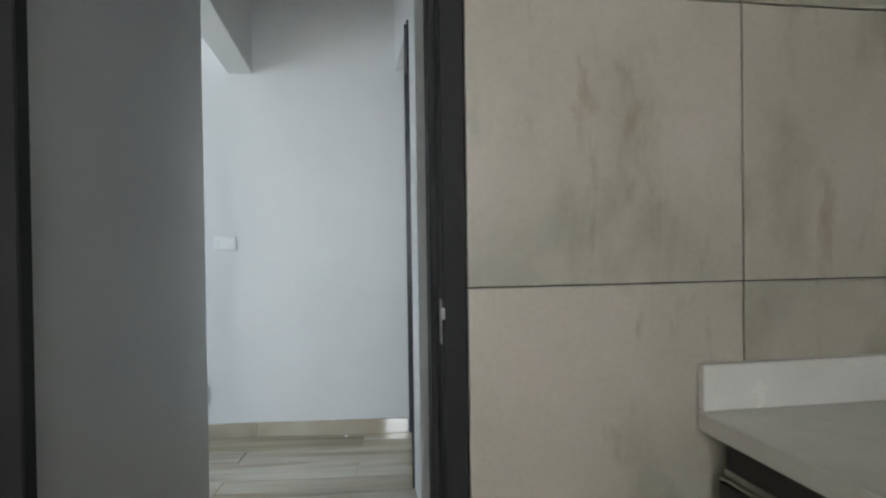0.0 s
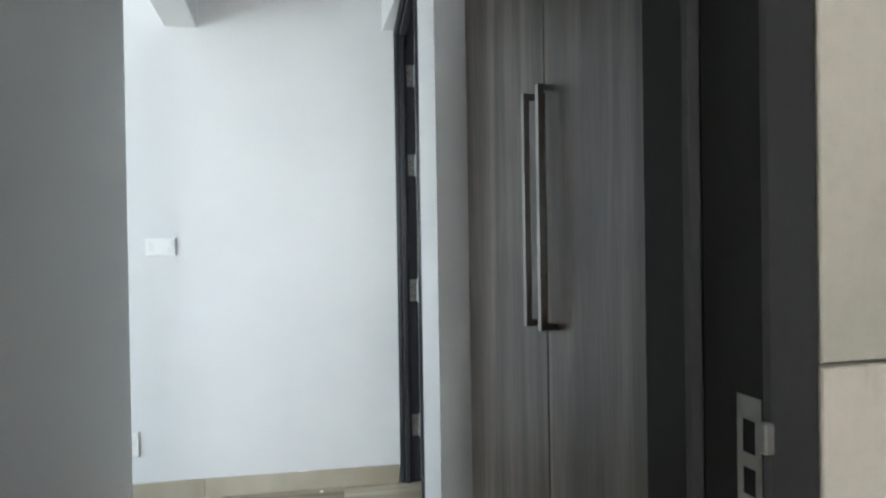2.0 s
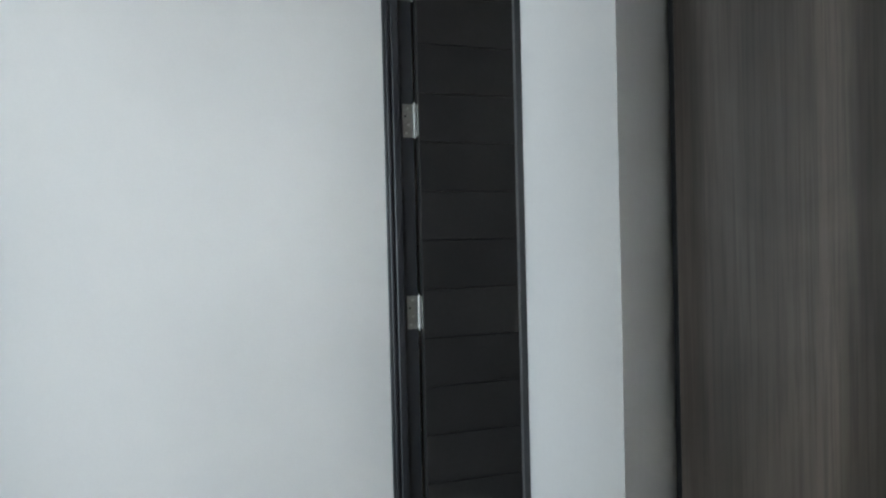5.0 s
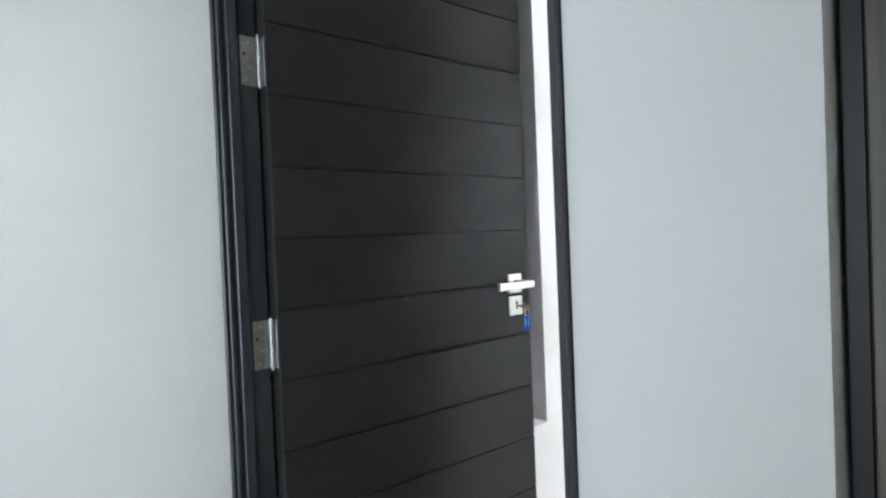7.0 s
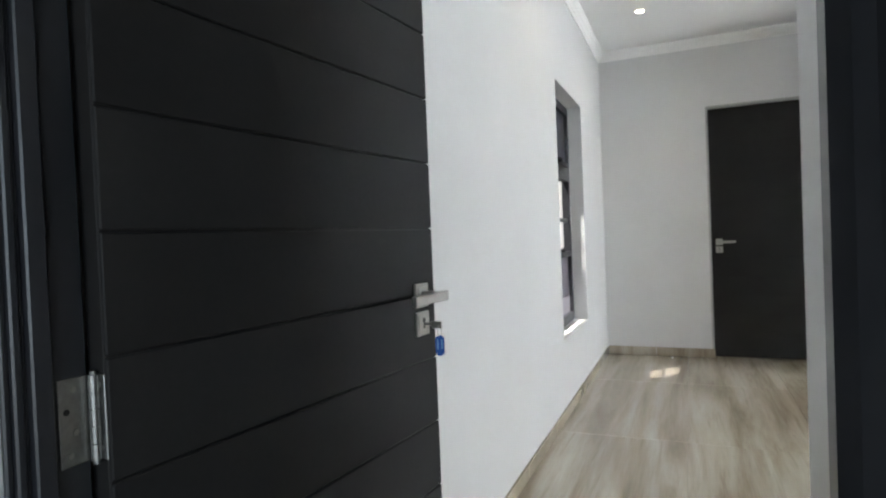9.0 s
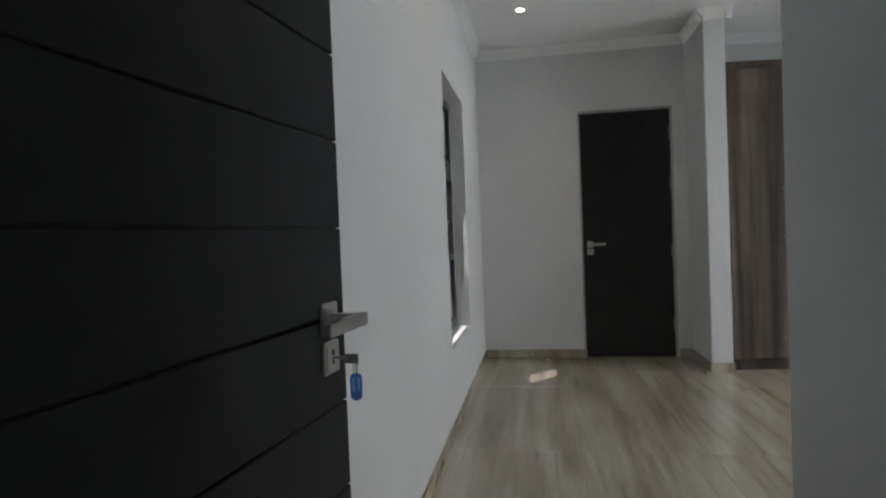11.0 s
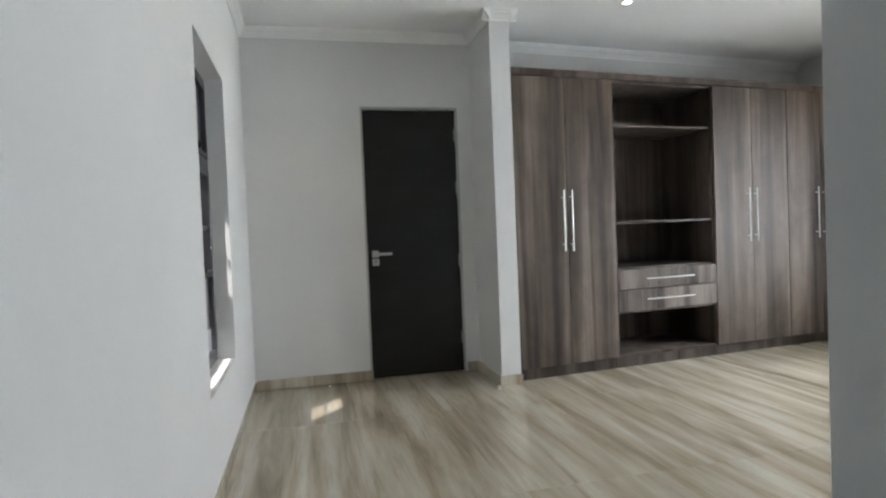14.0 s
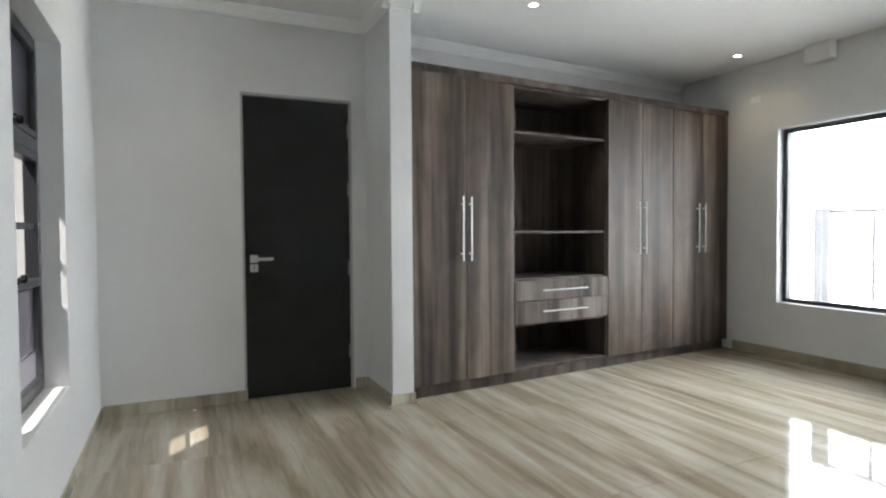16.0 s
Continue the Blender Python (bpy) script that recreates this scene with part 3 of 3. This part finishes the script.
cab = thing("washroom_cabinet", C_POSE @ pose(TX, 0.386, 0), "dark base cabinet with a metal grip channel under the worktop", "cabinet")
box_part("body", (0.034, 0.018, 0.10), (1.58, 0.41, 0.726), CABINET, cab, 0.002)
box_part("plinth", (0.034, 0.06, 0.0), (1.58, 0.08, 0.098), CABINET, cab, 0.001)
gp = bmesh.new()
add_box(gp, (0.035, 0.002, 0.648), (1.57, 0.017, 0.654), 0.001)
add_box(gp, (0.035, 0.012, 0.654), (1.57, 0.017, 0.666), 0.001)
part("grip_channel", gp, NICKEL, cab, "brushed metal grip channel")
for x0, x1 in ((0.035, 0.54), (0.544, 1.05), (1.054, 1.57)):
    box_part("cabinet_door", (x0, 0.0, 0.102), (x1, 0.017, 0.643), CABINET, cab, 0.0015)

# ---- bathroom door ----
bd = thing("inner_door", pose(0.8545, FAR_Y + 0.012, 0), "closed dark charcoal inner door in a thin grey frame", "door")
BW = 0.7175
part("leaf", add_box(bmesh.new(), (0, 0.007, 0.010), (BW, 0.040, 2.04), 0.002), GLOSSY_CHARCOAL, bd)
ez = [0.010] + list(np.arange(0.21, 2.0, 0.1535)) + [2.04]
for z0, z1 in zip(ez[:-1], ez[1:]):
    part("board", add_box(bmesh.new(), (0.001, 0, z0 + 0.0001), (BW - 0.001, 0.0075, z1 - 0.0001), 0.0006), GLOSSY_CHARCOAL, bd)
lever_set(bd, pose(0.058, 0, 0.953) @ Matrix.Scale(-1, 4, (0, 1, 0)), 1)
for z in (0.273, 0.876, 1.44, 1.85):
    hb = bmesh.new()
    add_cyl(hb, (BW + 0.004, -0.004, z - 0.05), (BW + 0.004, -0.004, z + 0.05), 0.006, 12)
    add_box(hb, (BW - 0.012, -0.0015, z - 0.05), (BW + 0.004, 0.0, z + 0.05), 0.0005)
    part("hinge", hb, HINGE, bd, "steel butt hinge")
bf = tagged(thing("door_frame", pose(0, FAR_Y, 0), "thin grey metal frame around the inner door", "door frame"), kind="structure")
box_part("side_jamb", (B0 + 0.0005, -0.003, 0), (B0 + 0.015, 0.10, BH - 0.0005), GREY_FRAME, bf, 0.002)
box_part("side_jamb", (B1 - 0.016, -0.003, 0), (B1 - 0.0005, 0.10, BH - 0.0005), GREY_FRAME, bf, 0.002)
box_part("head", (B0 + 0.015, -0.003, 2.045), (B1 - 0.016, 0.10, BH - 0.0005), GREY_FRAME, bf, 0.002)

# ---- windows ----
def sash(parent, y0, y1, z0, z1, x0, x1, w, name="sash", glass_to=None, clear_to=None):
    s = bmesh.new()
    add_box(s, (x0, y0, z0), (x1, y0 + w, z1), 0.003)
    add_box(s, (x0, y1 - w, z0), (x1, y1, z1), 0.003)
    add_box(s, (x0, y0 + w, z0), (x1, y1 - w, z0 + w), 0.003)
    add_box(s, (x0, y0 + w, z1 - w), (x1, y1 - w, z1), 0.003)
    ob = part(name, s, ALU, parent)
    xm = (x0 + x1) / 2
    zb = clear_to or z0 + w - 0.004
    part("pane", add_box(bmesh.new(), (xm - 0.002, y0 + w - 0.004, zb), (xm + 0.002, (glass_to or y1 - w + 0.004), z1 - w + 0.004)), FROSTED, ob, "frosted glass pane")
    if clear_to:
        g = part("pane", add_box(bmesh.new(), (xm - 0.002, y0 + w - 0.004, z0 + w - 0.004), (xm + 0.002, y1 - w + 0.004, clear_to - 0.001)), FROSTED, ob, "frosted glass pane")
        g.visible_shadow = False
    return ob


XO, XI = -0.145, -0.095


def side_window(name, a0, a1, ajar):
    """Tall window between a0 and a1 along the side wall: fixed light above an opening sash."""
    w1 = tagged(thing(name, pose(0, 0, 0), "tall narrow bronze aluminium window with an opening sash", "window"), kind="structure")
    k = a0 - 5.11
    fb = bmesh.new()
    for lo, hi in (((XO, a0, WZ0), (XI, a0 + 0.035, WZ1)), ((XO, a1 - 0.035, WZ0), (XI, a1, WZ1)),
                   ((XO, a0 + 0.035, WZ0), (XI, a1 - 0.035, WZ0 + 0.035)), ((XO, a0 + 0.035, WZ1 - 0.035), (XI, a1 - 0.035, WZ1)),
                   ((XO, a0 + 0.035, 1.475), (XI + 0.004, a1 - 0.035, 1.535))):
        add_box(fb, lo, hi, 0.003)
    part("window_frame", fb, ALU, w1)
    sash(w1, a0 + 0.036, a1 - 0.036, WZ0 + 0.036, 1.474, XO + 0.005, XI + 0.008, 0.035, "sash", k + 5.61 if ajar else None, 0.64 if ajar else None)
    if ajar:
        box_part("pane", (-0.1185, k + 5.612, 0.642), (-0.1145, a1 - 0.068, 0.925), FROSTED, w1, 0.0, "frosted glass pane")
    # bar added across the gap so the floor's sun patch falls in two
    box_part("window_stay", (-0.112, k + 5.606, 1.150), (-0.104, a1 - 0.069, 1.178), ALU, w1, 0.001, "dark bar added across the sash to split the sun patch")
    sash(w1, a0 + 0.036, a1 - 0.036, 1.536, WZ1 - 0.036, XO + 0.005, XI + 0.008, 0.030)
    box_part("mid_rail", (XO + 0.012, a0 + 0.072, 0.912), (XI + 0.010, a1 - 0.072, 0.946), ALU, w1, 0.003)
    for z in (1.545, 0.958):
        st = add_box(bmesh.new(), (XI + 0.008, k + 5.50, z - 0.012), (XI + 0.018, k + 5.56, z + 0.012), 0.003)
        add_box(st, (XI + 0.018, k + 5.515, z - 0.008), (XI + 0.040, k + 5.535, z + 0.022), 0.004)
        add_box(st, (XI + 0.026, k + 5.44, z + 0.006), (XI + 0.034, k + 5.535, z + 0.018), 0.003)
        part("window_catch", st, BLACK, w1, "black window catch")
    box_part("window_sill", (-0.116, a0 + 0.001, WZ0 - 0.003), (0.002, a1 - 0.001, WZ0 + 0.004), WHITE, w1, 0.002, "white painted plaster sill")
    return w1


side_window("window_1", WL0, WL1, True)
side_window("window_3", V0, V1, False)

w2 = tagged(thing("window_2", pose(RIGHT_X, 0, 0), "large black aluminium window full of bright daylight", "window"), kind="structure")
fb = bmesh.new()
x0, x1 = 0.075, 0.125
for lo, hi in (((x0, R0, RZ0), (x1, R0 + 0.04, RZ1)), ((x0, R1 - 0.04, RZ0), (x1, R1, RZ1)),
               ((x0, R0 + 0.04, RZ0), (x1, R1 - 0.04, RZ0 + 0.04)), ((x0, R0 + 0.04, RZ1 - 0.04), (x1, R1 - 0.04, RZ1)),
               ((x0, 4.98, RZ0 + 0.04), (x1, 5.02, RZ1 - 0.04))):
    add_box(fb, lo, hi, 0.003)
part("window_frame", fb, ALU, w2)
for y0, y1 in ((R0 + 0.037, 4.983), (5.017, R1 - 0.037)):
    g = part("pane", add_box(bmesh.new(), (0.098, y0, RZ0 + 0.037), (0.102, y1, RZ1 - 0.037)), GLASS, w2, "clear glass pane")
    g.visible_shadow = False
box_part("window_sill", (-0.002, R0 + 0.001, RZ0 - 0.003), (0.074, R1 - 0.001, RZ0 + 0.004), WHITE, w2, 0.002, "white painted plaster sill")

# post and rail outside the large window
gate = thing("garden_fence", pose(6.5, 0, -0.16), "grey steel fence post and thin rails outside the window", "fence")
for y in (6.825, 6.735):
    box_part("post", (-0.03, y - 0.033, 0), (0.03, y + 0.033, 1.50), POST, gate, 0.004)
box_part("rail", (-0.016, 4.2, 1.443), (0.016, 6.701, 1.485), POST, gate, 0.003)
for y in (6.29, 5.6, 4.85):
    box_part("picket", (-0.014, y - 0.015, 0), (0.014, y + 0.015, 1.442), POST, gate, 0.002)

# ---- wardrobes (local x along the front, y into the wall) ----
TOP, KICK = 2.245, 0.085


def carcass(th, x0, x1, shelves=()):
    box_part("side_panel", (x0 + 0.0005, 0.0, KICK), (x0 + 0.018, 0.55, TOP - 0.052), WOOD_IN, th, 0.001)
    box_part("side_panel", (x1 - 0.018, 0.0, KICK), (x1 - 0.0005, 0.55, TOP - 0.052), WOOD_IN, th, 0.001)
    box_part("top_panel", (x0 + 0.0182, 0.002, TOP - 0.072), (x1 - 0.0182, 0.55, TOP - 0.053), WOOD_IN, th, 0.001)
    box_part("back_panel", (x0 + 0.0182, 0.535, KICK), (x1 - 0.0182, 0.55, TOP - 0.0722), WOOD_IN, th, 0.001)
    box_part("bottom_panel", (x0 + 0.0182, 0.002, KICK), (x1 - 0.0182, 0.5348, KICK + 0.02), WOOD_IN, th, 0.001)
    k = box_part("plinth", (x0 + 0.001, 0.03, 0.0), (x1 - 0.001, 0.046, KICK - 0.001), WOOD_IN, th, 0.001)
    for z in shelves:
        box_part("shelf", (x0 + 0.0185, 0.012, z - 0.009), (x1 - 0.0185, 0.534, z + 0.009), WOOD_IN, th, 0.001)
    return k


def wardrobe(x0, x1, seam, handles, label):
    th = thing("wardrobe", W_POSE, label, "wardrobe", "built-in wardrobe units")
    carcass(th, x0, x1)
    for a, b, h in ((x0 + 0.002, seam - 0.0015, handles[0]), (seam + 0.0015, x1 - 0.002, handles[1])):
        d = box_part("wardrobe_door", (a, -0.019, KICK + 0.006), (b, -0.001, TOP - 0.054), WOOD, th, 0.0015)
        bar_handle("handle", d, h, 0.925, 1.368, -0.019, "long brushed steel bar handle")
    return th


wardrobe(0.0, 0.829, 0.418, (0.374, 0.442), "tall grey-brown wood wardrobe with two doors beside the wall stub")
wardrobe(1.783, 2.572, 2.180, (2.116, 2.196), "tall grey-brown wood wardrobe with two doors beside open shelves")
wardrobe(2.573, 3.345, 2.960, (2.889, 2.975), "tall grey-brown wood wardrobe with two doors by the window wall")
ow = thing("open_wardrobe", W_POSE, "open wood wardrobe section with shelves and two drawers", "wardrobe", "built-in wardrobe units")
carcass(ow, 0.830, 1.782, (1.857, 1.118, 0.762, 0.425))
for z0, z1, hz in ((0.605, 0.753, 0.682), (0.438, 0.601, 0.524)):
    d = box_part("drawer", (0.834, -0.019, z0), (1.778, -0.001, z1), WOOD_H, ow, 0.0015, "wood-grain drawer front")
    box_part("drawer_box", (0.86, 0.0, z0 + 0.02), (1.75, 0.45, z1 - 0.03), WOOD_IN, d, 0.001)
    bar_handle("handle", d, (1.078, 1.528), hz, hz, -0.019, "brushed steel bar handle", horizontal=True)
rail = thing("wardrobe_top_rail", W_POSE, "dark wood-grain top panel along all the wardrobes", "panel")
box_part("rail", (0.0, -0.022, TOP - 0.050), (3.345, 0.004, TOP), WOOD_IN, rail, 0.001)
box_part("top_board", (0.0, 0.005, TOP - 0.018), (3.345, 0.56, TOP), WOOD_IN, rail, 0.001)

# ---- ceiling lamps and small fittings ----
def downlight(x, y, watts):
    th = thing("downlight", pose(x, y, CEIL), "small round recessed white downlight, switched on", "downlight", "bedroom downlights")
    rg = bmesh.new()
    n = 24
    prof = [(0.042, 0.0), (0.041, -0.004), (0.030, -0.005), (0.028, -0.001)]
    rings = [[rg.verts.new((r * math.cos(2 * math.pi * i / n), r * math.sin(2 * math.pi * i / n), z)) for i in range(n)] for r, z in prof]
    for a, b in zip(rings[:-1], rings[1:]):
        for i in range(n):
            rg.faces.new((a[i], a[(i + 1) % n], b[(i + 1) % n], b[i]))
    part("trim_ring", rg, PLASTIC, th, "", True)
    part("lens", add_cyl(bmesh.new(), (0, 0, -0.0035), (0, 0, -0.0008), 0.0275, 20), LAMP, th, "glowing warm lens")
    data = bpy.data.lights.new("downlight_glow", "SPOT")
    data.energy, data.spot_size, data.spot_blend, data.shadow_soft_size, data.color = watts, radians(126), 0.75, 0.03, (1.0, 0.84, 0.62)
    lamp = new("downlight_glow", data)
    lamp.matrix_world = look((x, y, CEIL - 0.02), (x, y, 0))
    return th


downlight(0.413, 4.65, 6.0)
downlight(0.413, 6.11, 6.0)
downlight(2.612, 6.21, 6.0)
downlight(4.85, 6.475, 6.0)
blk = tagged(new("cornice_block", finish("cornice_block", add_box(bmesh.new(), (5.135, 5.87, 2.485), (RIGHT_X - 0.0005, 6.08, CEIL - 0.0005), 0.004), WHITE)), "small white boxed plaster block under the ceiling", "block")
pl = thing("wall_plate", pose(RIGHT_X, 6.575, 2.295), "small blank white plastic plate high on the wall", "wall plate")
box_part("plate", (-0.010, -0.05, -0.035), (-0.0005, 0.05, 0.035), PLASTIC, pl, 0.003)
crumb = tagged(new("door_stop", finish("door_stop", add_cyl(add_cyl(bmesh.new(), (1.655, 6.40, 0.0005), (1.655, 6.40, 0.018), 0.011, 14), (1.655, 6.40, 0.018), (1.655, 6.40, 0.026), 0.011, 14, 0.007), SPLASH)), "tiny pale floor-mounted door stop by the wall stub", "door stop")

def plaster_scrap(x, y, z, sx, sy, sz):
    """An uneven white flake."""
    rng = random.Random(int(x * 1000 + y * 100))
    bm = bmesh.new()
    n = 9
    base = [bm.verts.new((x + sx * math.cos(2 * math.pi * i / n) * rng.uniform(0.6, 1), y + sy * math.sin(2 * math.pi * i / n) * rng.uniform(0.6, 1), z + 0.0005)) for i in range(n)]
    top = [bm.verts.new((x + (v.co.x - x) * 0.6, y + (v.co.y - y) * 0.6, z + sz * rng.uniform(0.6, 1))) for v in base]
    for i in range(n):
        bm.faces.new((base[i], base[(i + 1) % n], top[(i + 1) % n], top[i]))
    bm.faces.new(top)
    bm.faces.new(base[::-1])
    return tagged(new("plaster_scrap", finish("plaster_scrap", bm, WHITE)), "tiny white flake by the skirting", "debris", "plaster flakes")


plaster_scrap(0.527, 6.925, 0.0, 0.012, 0.008, 0.010)
plaster_scrap(0.0350, 1.670, 0.085, 0.0045, 0.022, 0.004)
plaster_scrap(0.068, 1.750, 0.0, 0.008, 0.014, 0.006)

# ---- tiles, last ----
def tile_mesh(name, sx, sy, depth, mat, c=0.0012):
    """A slab lying flat with its top at z = 0 and chamfered edges."""
    v = []
    for z, k in ((-depth, 0.0), (-c, 0.0), (0.0, c)):
        v += [(k, k, z), (sx - k, k, z), (sx - k, sy - k, z), (k, sy - k, z)]
    f = [(8, 9, 10, 11), (3, 2, 1, 0)]
    for r in (0, 4):
        for i in range(4):
            j = (i + 1) % 4
            f.append((r + i, r + j, r + 4 + j, r + 4 + i))
    me = bpy.data.meshes.new(name)
    me.from_pydata(v, [], f)
    me.materials.append(mat)
    return me


def lay(name, parent, mat, xs, ys, gap, keep):
    made = {}
    for x0, x1 in zip(xs[:-1], xs[1:]):
        for y0, y1 in zip(ys[:-1], ys[1:]):
            if not keep((x0 + x1) / 2, (y0 + y1) / 2):
                continue
            sx, sy = round(x1 - x0 - gap, 4), round(y1 - y0 - gap, 4)
            if (sx, sy) not in made:
                made[(sx, sy)] = tile_mesh(name, sx, sy, 0.0065, mat)
            ob = new(name, made[(sx, sy)])
            ob.location = (x0 + gap / 2, y0 + gap / 2, 0)
            ob.parent = parent


bx = [0.0] + [round(0.05 + 0.6 * i, 3) for i in range(1, 9)] + [RIGHT_X]
by = [2.2] + [round(2.47 + 1.2 * i, 3) for i in range(0, 5)] + [7.74]
lay("tile", floor_bed, TILE, bx, by, 0.0010, lambda x, y: True)
cx = [END_X] + [round(0.241 + 0.2 * i, 3) for i in range(0, 11)] + [2.30]
for i, (x0, x1) in enumerate(zip(cx[:-1], cx[1:])):
    s = 1.849 - 1.2 * 3 + (0.0 if i % 2 == 0 else 0.6)
    ys = [-1.55] + [y for y in [round(s + 1.2 * k, 3) for k in range(5)] if -1.5 < y < 2.15] + [2.2]
    lay("plank_tile", floor_hall, TILE_C, [x0, x1], ys, 0.0025, lambda x, y: True)

# cement-look tiles on the washroom wall
zs = [0.0, 0.478, 1.003, 1.528, 2.053, CEIL - 0.002]
for y0, y1 in ((KY1 + 0.0005, 0.4665), (0.4665, 0.798), (-1.248, KY0 - 0.0005)):
    for z0, z1 in zip(zs[:-1], zs[1:]):
        ob = new("wall_tile", tile_mesh("wall_tile", y1 - y0 - 0.003, z1 - z0 - 0.003, 0.0095, CEMENT, 0.0012))
        ob.parent = tile_wall
        ob.matrix_local = Matrix(((0, 0, 1, TX), (1, 0, 0, y0 + 0.0015), (0, 1, 0, z0 + 0.0015), (0, 0, 0, 1)))
